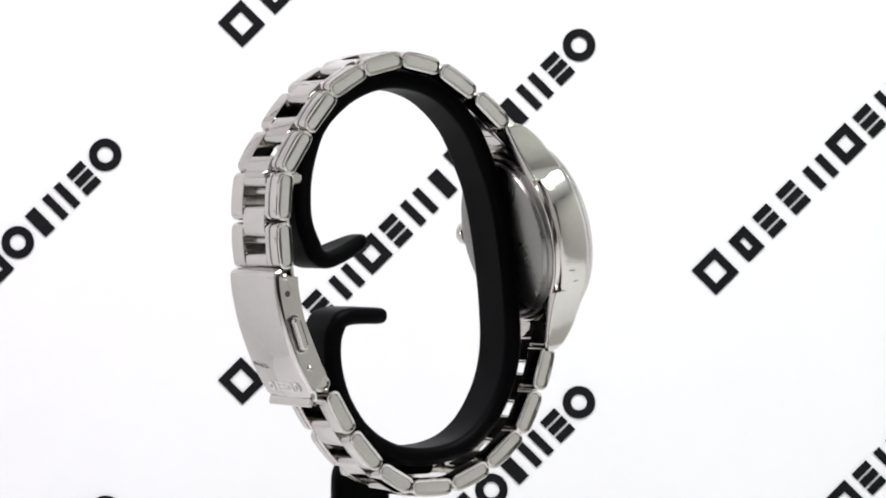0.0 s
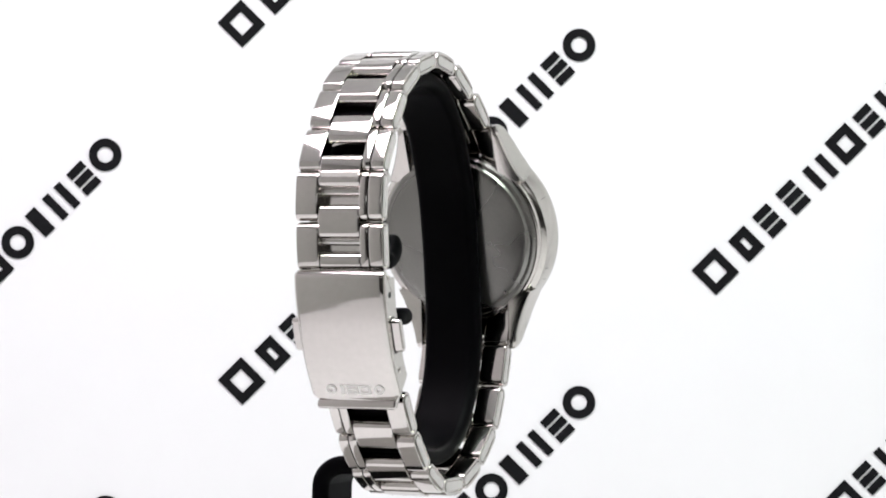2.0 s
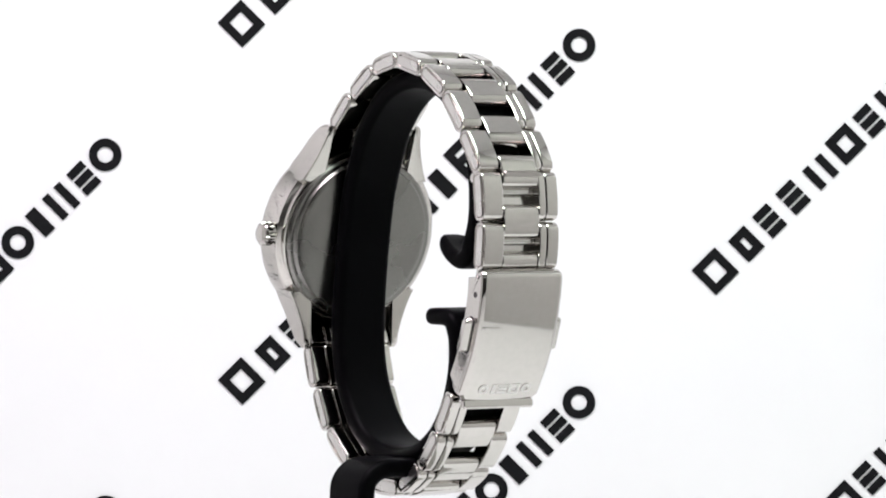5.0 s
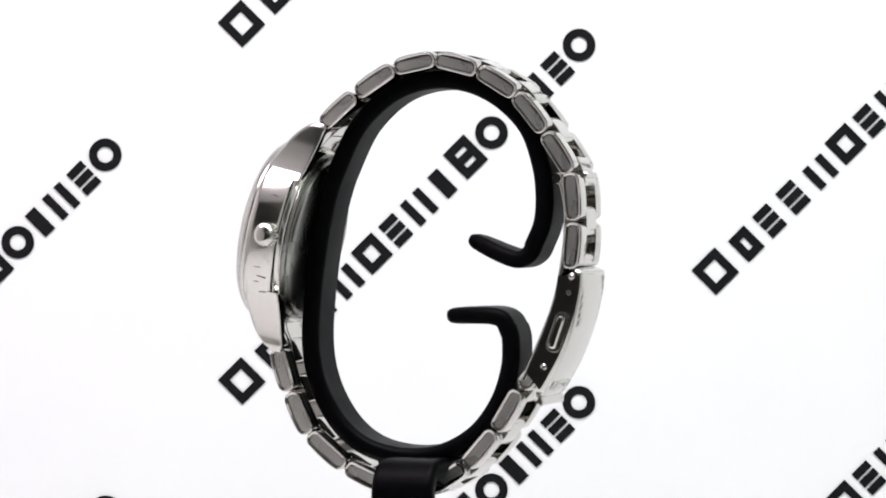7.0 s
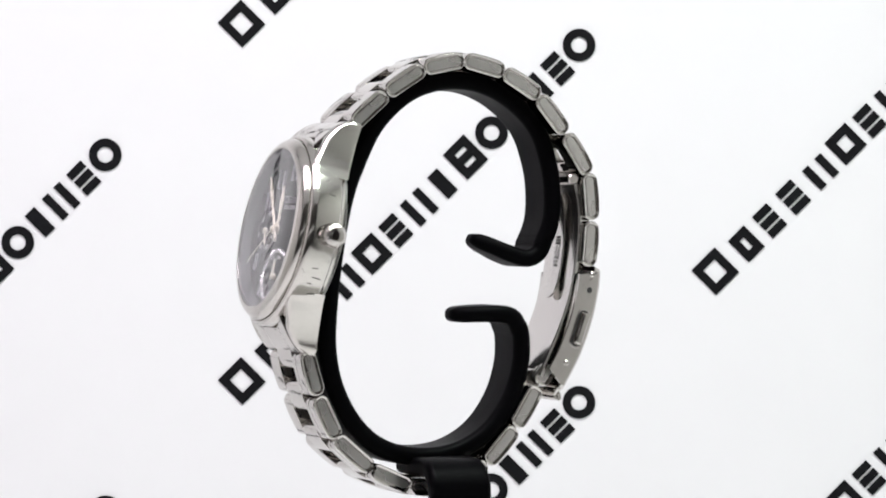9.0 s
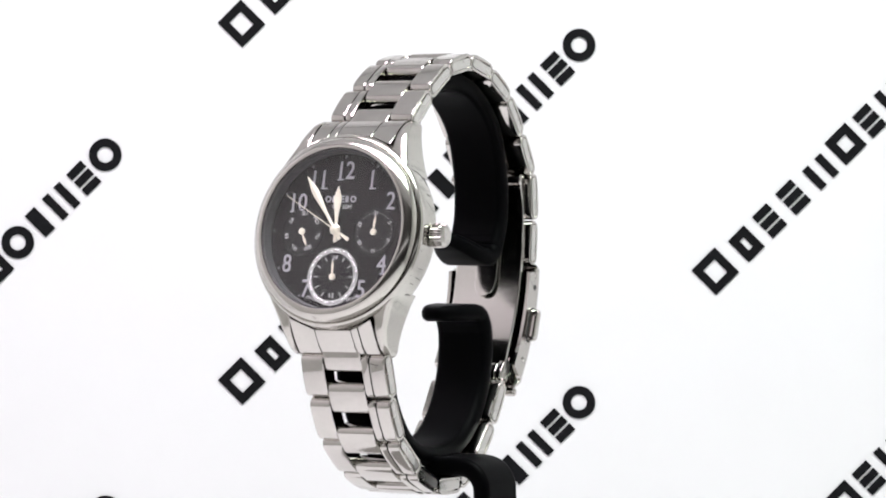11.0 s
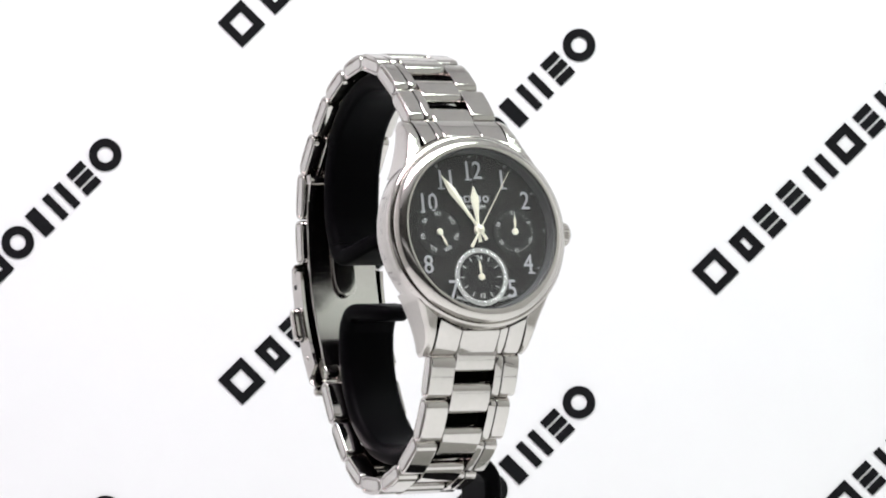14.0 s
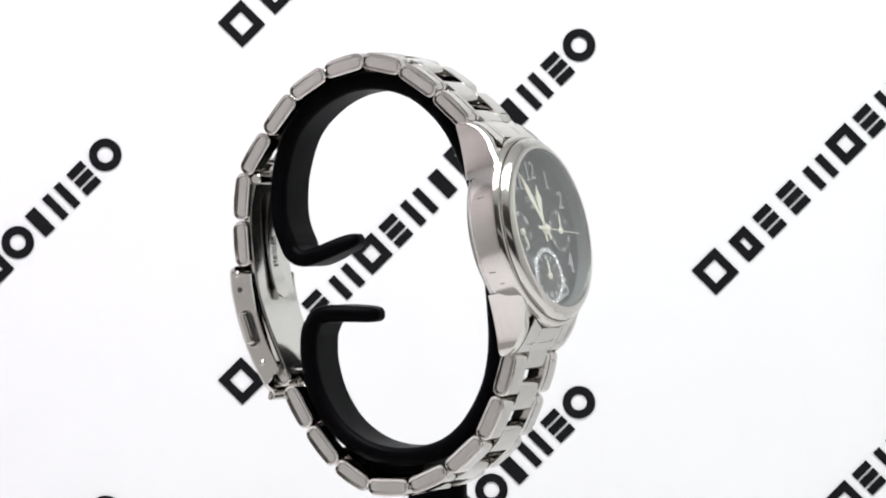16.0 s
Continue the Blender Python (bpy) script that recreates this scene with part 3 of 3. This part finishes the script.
def end_links():
    """The solid pieces between the lugs, curved to the case."""
    for s in (1, -1):
        def crest(v):
            pts = ((147, 2), (160, -1), (174, -12), (188, -23), (202, -36), (212, -50))
            for (v0, w0), (v1, w1) in zip(pts, pts[1:]):
                if v <= v1:
                    return w0 + (w1 - w0) * (v - v0) / (v1 - v0)
            return -50.0

        def prof_at(x):
            # a groove along the round case, then the falling crest
            c = math.sqrt(176.0 ** 2 - x * x)
            run = [c + 6 + (202 - c - 6) * k / 3 for k in range(4)]
            return ([(c - 10, -18), (c + 1.2, -18), (c + 2.6, crest(c + 2.6) - 3), (c + 4, crest(c + 4) - 0.8)] + [(v, crest(v)) for v in run]
                    + [(212, -50), (212, -70), (200, -74), (176, -58), (c - 10, -52)])
        first = None
        for x0, x1 in ((-85, -55), (-52.5, -38.5), (-37, 37), (38.5, 85)) if s > 0 else ((-85, -38.5), (-37, 37), (38.5, 52.5), (55, 85)):
            bm = bmesh.new()
            ext = 12 if x1 - x0 > 70 else 0
            rings = []
            for x, d in ((x0, 1.2), (x0 + 1.5, 0), (x1 - 1.5, 0), (x1, 1.2)):
                ring = []
                for v, w in prof_at(x):
                    e = ext if v > 205 else 0
                    ring.append((x, s * (v + e * 0.75), w - e - d if w > -54 else w + d))
                rings.append(ring)
            loft(bm, rings)
            if first is None:
                first = part("end_link", bm, STEEL, watch, m=place(DIAL))
            else:
                part("end_link_segment", bm, STEEL, first)
        # centre piece over the joint between the end link and the first link
    for joints, nxt in ((UPPER[0], UPPER[1]), (LOWER[0], LOWER[1])):
        a, b = Vector(joints), Vector(nxt)
        t = (b - a).normalized()
        nr = Vector((-t[1], t[0]))
        if nr.dot(a - Vector((30, 0))) < 0:
            nr = -nr
        y2 = (0, t[0], t[1])
        if Vector((1, 0, 0)).cross(Vector(y2)).dot(Vector((0, nr[0], nr[1]))) < 0:
            y2 = (0, -t[0], -t[1])
        c = a + t * 10 + nr * 2.5
        bm = bmesh.new()
        tube(bm, -37, 37, 50, 26, 9, False, False)
        part("centre_piece", bm, STEEL, watch, m=place(frame_of((lean(c[0], c[1]), c[0], c[1]), (1, 0, 0), y2, (0, nr[0], nr[1]))))


end_links()


def clasp():
    cx = -10.0
    twist = place(Matrix.Translation((cx, 295, 0)) @ Matrix.Rotation(radians(1.5), 4, "Z") @ Matrix.Translation((-cx, -290, 0)))
    raw = spline([yz(*p) for p in ((1043, 473), (1053, 480), (1053.5, 495), (1049.5, 524), (1037.5, 573), (1015, 632), (986, 684), (977, 697), (975, 703), (977, 708))], 8)
    run = [0.0]
    for p, q in zip(raw, raw[1:]):
        run.append(run[-1] + (q - p).length)
    n = 64
    outer = []
    for i in range(n):
        d = run[-1] * i / (n - 1)
        j = max(k for k in range(len(raw) - 1) if run[k] <= d)
        outer.append(raw[j].lerp(raw[j + 1], (d - run[j]) / (run[j + 1] - run[j])))

    def on_cover(f, d):
        """The point at f of the cover's length, d above it, with the way along and the way out."""
        i = min(n - 2, int(f * (n - 1)))
        t = (outer[min(n - 1, i + 2)] - outer[max(0, i - 1)]).normalized()
        nr = Vector((-t[1], t[0]))
        if nr[0] < 0:
            nr = -nr
        return outer[i].lerp(outer[i + 1], f * (n - 1) - i) + nr * d, t, nr
    bm = bmesh.new()
    rings = []
    for i in range(n):
        f = i / (n - 1)
        hw = 85 - 2 * f - 11 * min(1.0, max(0.0, (f - 0.925) / 0.045))
        # a channel open inwards: crowned top, rounded shoulders, two side walls
        low = -44 if f < 0.86 else -44 + 34 * min(1.0, (f - 0.86) / 0.05)
        arc = [(9 - 9 * math.cos(radians(a)), -9 + 9 * math.sin(radians(a))) for a in (0, 18, 36, 54, 72, 90)]
        prof = [(-hw, low)] + [(-hw + x, d) for x, d in arc] + [(-hw * 0.5, 1.4), (0, 2), (hw * 0.5, 1.4)] + [(hw - x, d) for x, d in arc[::-1]]
        prof += [(hw, low), (hw - 6, low), (hw - 6, -10), (-hw + 6, -10), (-hw + 6, low)]
        ring = []
        for x, d in prof:
            q = on_cover(f, d)[0]
            ring.append((cx + x, q[0], q[1]))
        rings.append(ring)
    loft(bm, rings)
    cover = part("clasp_cover", bm, STEEL, watch, "polished steel folding clasp cover", m=twist)
    q, t, nr = on_cover(0.985, 0.5)
    bm = bmesh.new()
    ring = [(q[0] + nr[0] * a + t[0] * b, q[1] + nr[1] * a + t[1] * b) for a, b in rounded(9, 17, 4.4, 5)]
    loft(bm, [[(cx + x, q[0] + (y - q[0]) * k, q[1] + (z - q[1]) * k) for y, z in ring] for x, k in ((-73, 0.6), (-70, 1), (70, 1), (73, 0.6))])
    part("clasp_lip", bm, STEEL, cover, "rounded thumb lip")
    # the maker's mark, as plain raised shapes
    q, t, nr = on_cover(0.865, 0.6)
    base = frame_of((cx, q[0], q[1]), (1, 0, 0), (0, t[0], t[1]), (0, nr[0], nr[1]))
    for kind, x, w in (("ring", -48, 22), ("frame", -22, 22), ("stack", 2, 20), ("post", 20, 6), ("ring", 41, 22)):
        bm = bmesh.new()
        mark(bm, kind, x, w, 19, 5)
        solid = bmesh.ops.extrude_face_region(bm, geom=bm.faces[:])
        bmesh.ops.translate(bm, vec=(0, 0, 2.2), verts=[v for v in solid["geom"] if isinstance(v, bmesh.types.BMVert)])
        part("mark_block", bm, BLADE, cover, smooth=0, m=place(base @ Matrix.Translation((0, -9.5, 0))))
    for s in (1, -1):
        for f, d, r, name in ((0.07, -19, 5.5, "rivet"), (0.20, -21, 5.2, "pin_hole"), (0.76, -21, 5.5, "rivet")):
            q, t, nr = on_cover(f, d)
            bm = bmesh.new()
            face = ((80, r), (85.6, r), (86.6, r - 1.4), (86.0, r - 2.4), (87.2, r - 3.6)) if name == "rivet" else ((80, r), (85.2, r), (85.7, r - 0.6), (85.5, r - 1.0))
            loft(bm, [[(cx + s * (x - 2 * f), q[0] + rr * math.cos(2 * math.pi * i / 16), q[1] + rr * math.sin(2 * math.pi * i / 16)) for i in range(16)] for x, rr in face])
            part(name, bm, STEEL if name == "rivet" else DARK, cover)

        def slot(name, rows, material, label=""):
            bm = bmesh.new()
            q, t, nr = on_cover(0.49, -22)
            loft(bm, [[(cx + s * x, q[0] + t[0] * a + nr[0] * b, q[1] + t[1] * a + nr[1] * b) for a, b in rounded(w, h, h / 2.2, 5)] for x, w, h in rows])
            part(name, bm, material, cover, label)
        slot("button_frame", ((78, 72, 26), (84.6, 72, 26), (85.2, 70, 24)), STEEL)
        slot("button_gap", ((78, 66, 20), (85.6, 66, 20)), DARK)
        slot("push_button", ((78, 60, 15), (95, 60, 15), (99, 57, 13), (101, 50, 8)), STEEL, "side push button")
    # folding blades
    path = spline([yz(*p) for p in ((1010, 322), (1019, 365), (1019, 420), (1012, 475), (1000, 530), (980, 585), (958, 635), (944, 668))], 5)
    bm = bmesh.new()
    strip_loft(bm, path, lambda f: 68, lambda f: 9, 3, center=lambda f: cx)
    blade = part("clasp_blade", bm, FOLD, watch, "curved polished steel folding blade", m=twist)
    path2 = spline([yz(*p) for p in ((1004, 345), (1010, 395), (1007, 445), (999, 490), (986, 530))], 5)
    bm = bmesh.new()
    strip_loft(bm, path2, lambda f: 22 if f < 0.8 else 22 * math.sqrt(max(0.05, 1 - ((f - 0.8) / 0.205) ** 2)), lambda f: 4, 1.6, center=lambda f: cx)
    part("inner_blade", bm, FOLD, blade, "narrow inner blade with rounded end")
    bm = bmesh.new()
    rings = [[(cx + x, 273 + r * math.cos(2 * math.pi * i / 20), 124 + r * math.sin(2 * math.pi * i / 20)) for i in range(20)]
             for x, r in ((-72, 8), (-70, 10), (70, 10), (72, 8))]
    loft(bm, rings)
    part("hinge_barrel", bm, STEEL, blade)
    # the arm from the hinge to the link
    bm = bmesh.new()
    strip_loft(bm, spline([(273, 124), (290, 131), (306, 133), (318, 130)], 4), lambda f: 36, lambda f: 9, 3, center=lambda f: cx)
    part("hinge_arm", bm, STEEL, blade)
    bm = bmesh.new()
    rings = [[(cx + r * math.cos(2 * math.pi * i / 24), 255 + d + 0.44 * r * math.sin(2 * math.pi * i / 24), -118 + 1.2 * r * math.sin(2 * math.pi * i / 24)) for i in range(24)] for r, d in ((7, 4), (7, -1), (4.5, -1), (4.5, 4))]
    loft(bm, rings, caps=False)
    part("stamped_ring", bm, DARK, blade)
    ax_y, ax_z = (0, 0.117, 0.993), (0, -0.993, 0.117)
    text_part("blade_writing", "STAINLESS", 12, frame_of((cx, 270.9, -5), ax_y, (-1, 0, 0), ax_z), STAMP, blade, "stamped writing", 0.9)


clasp()


# ---- what moves ----
TURN = ((0.0, -240.26), (0.5, -231.84), (1.0, -222.73), (1.5, -213.52), (2.0, -204.6), (2.5, -195.1), (3.0, -184.84), (3.5,
        -174.85), (4.0, -165.55), (4.2, -161.7), (5.25, -141.6), (6.3, -121.24), (7.0, -107.92), (7.5, -98.52), (8.0, -88.84),
        (8.5, -79.0), (9.0, -69.13), (9.2, -65.3), (10.25, -45.1), (11.3, -24.91), (12.0, -12.64), (12.5, -3.22), (13.0, 7.0),
        (13.5, 17.1), (14.0, 26.44), (14.5, 35.3), (15.0, 44.3), (15.5, 53.58), (16.0, 63.1))


def motions():
    rows = [(t, pose(0, 0, 0, 0, 0, a)) for t, a in TURN]
    walk(watch, rows)
    walk(stand, rows)
    walk(turntable, rows)
    times = [float(t) for t in range(17)]
    walk(second_hand, [(t, place(on_dial(0, 0, 0, -7.5 + 31.0 * (t - 12.7)))) for t in times])
    walk(minute_hand, [(t, place(on_dial(0, 0, 0, -34.7 + 0.517 * (t - 12.7)))) for t in times])
    walk(hour_hand, [(t, place(on_dial(0, 0, 0, -2.5 + 0.043 * (t - 12.7)))) for t in times])


motions()
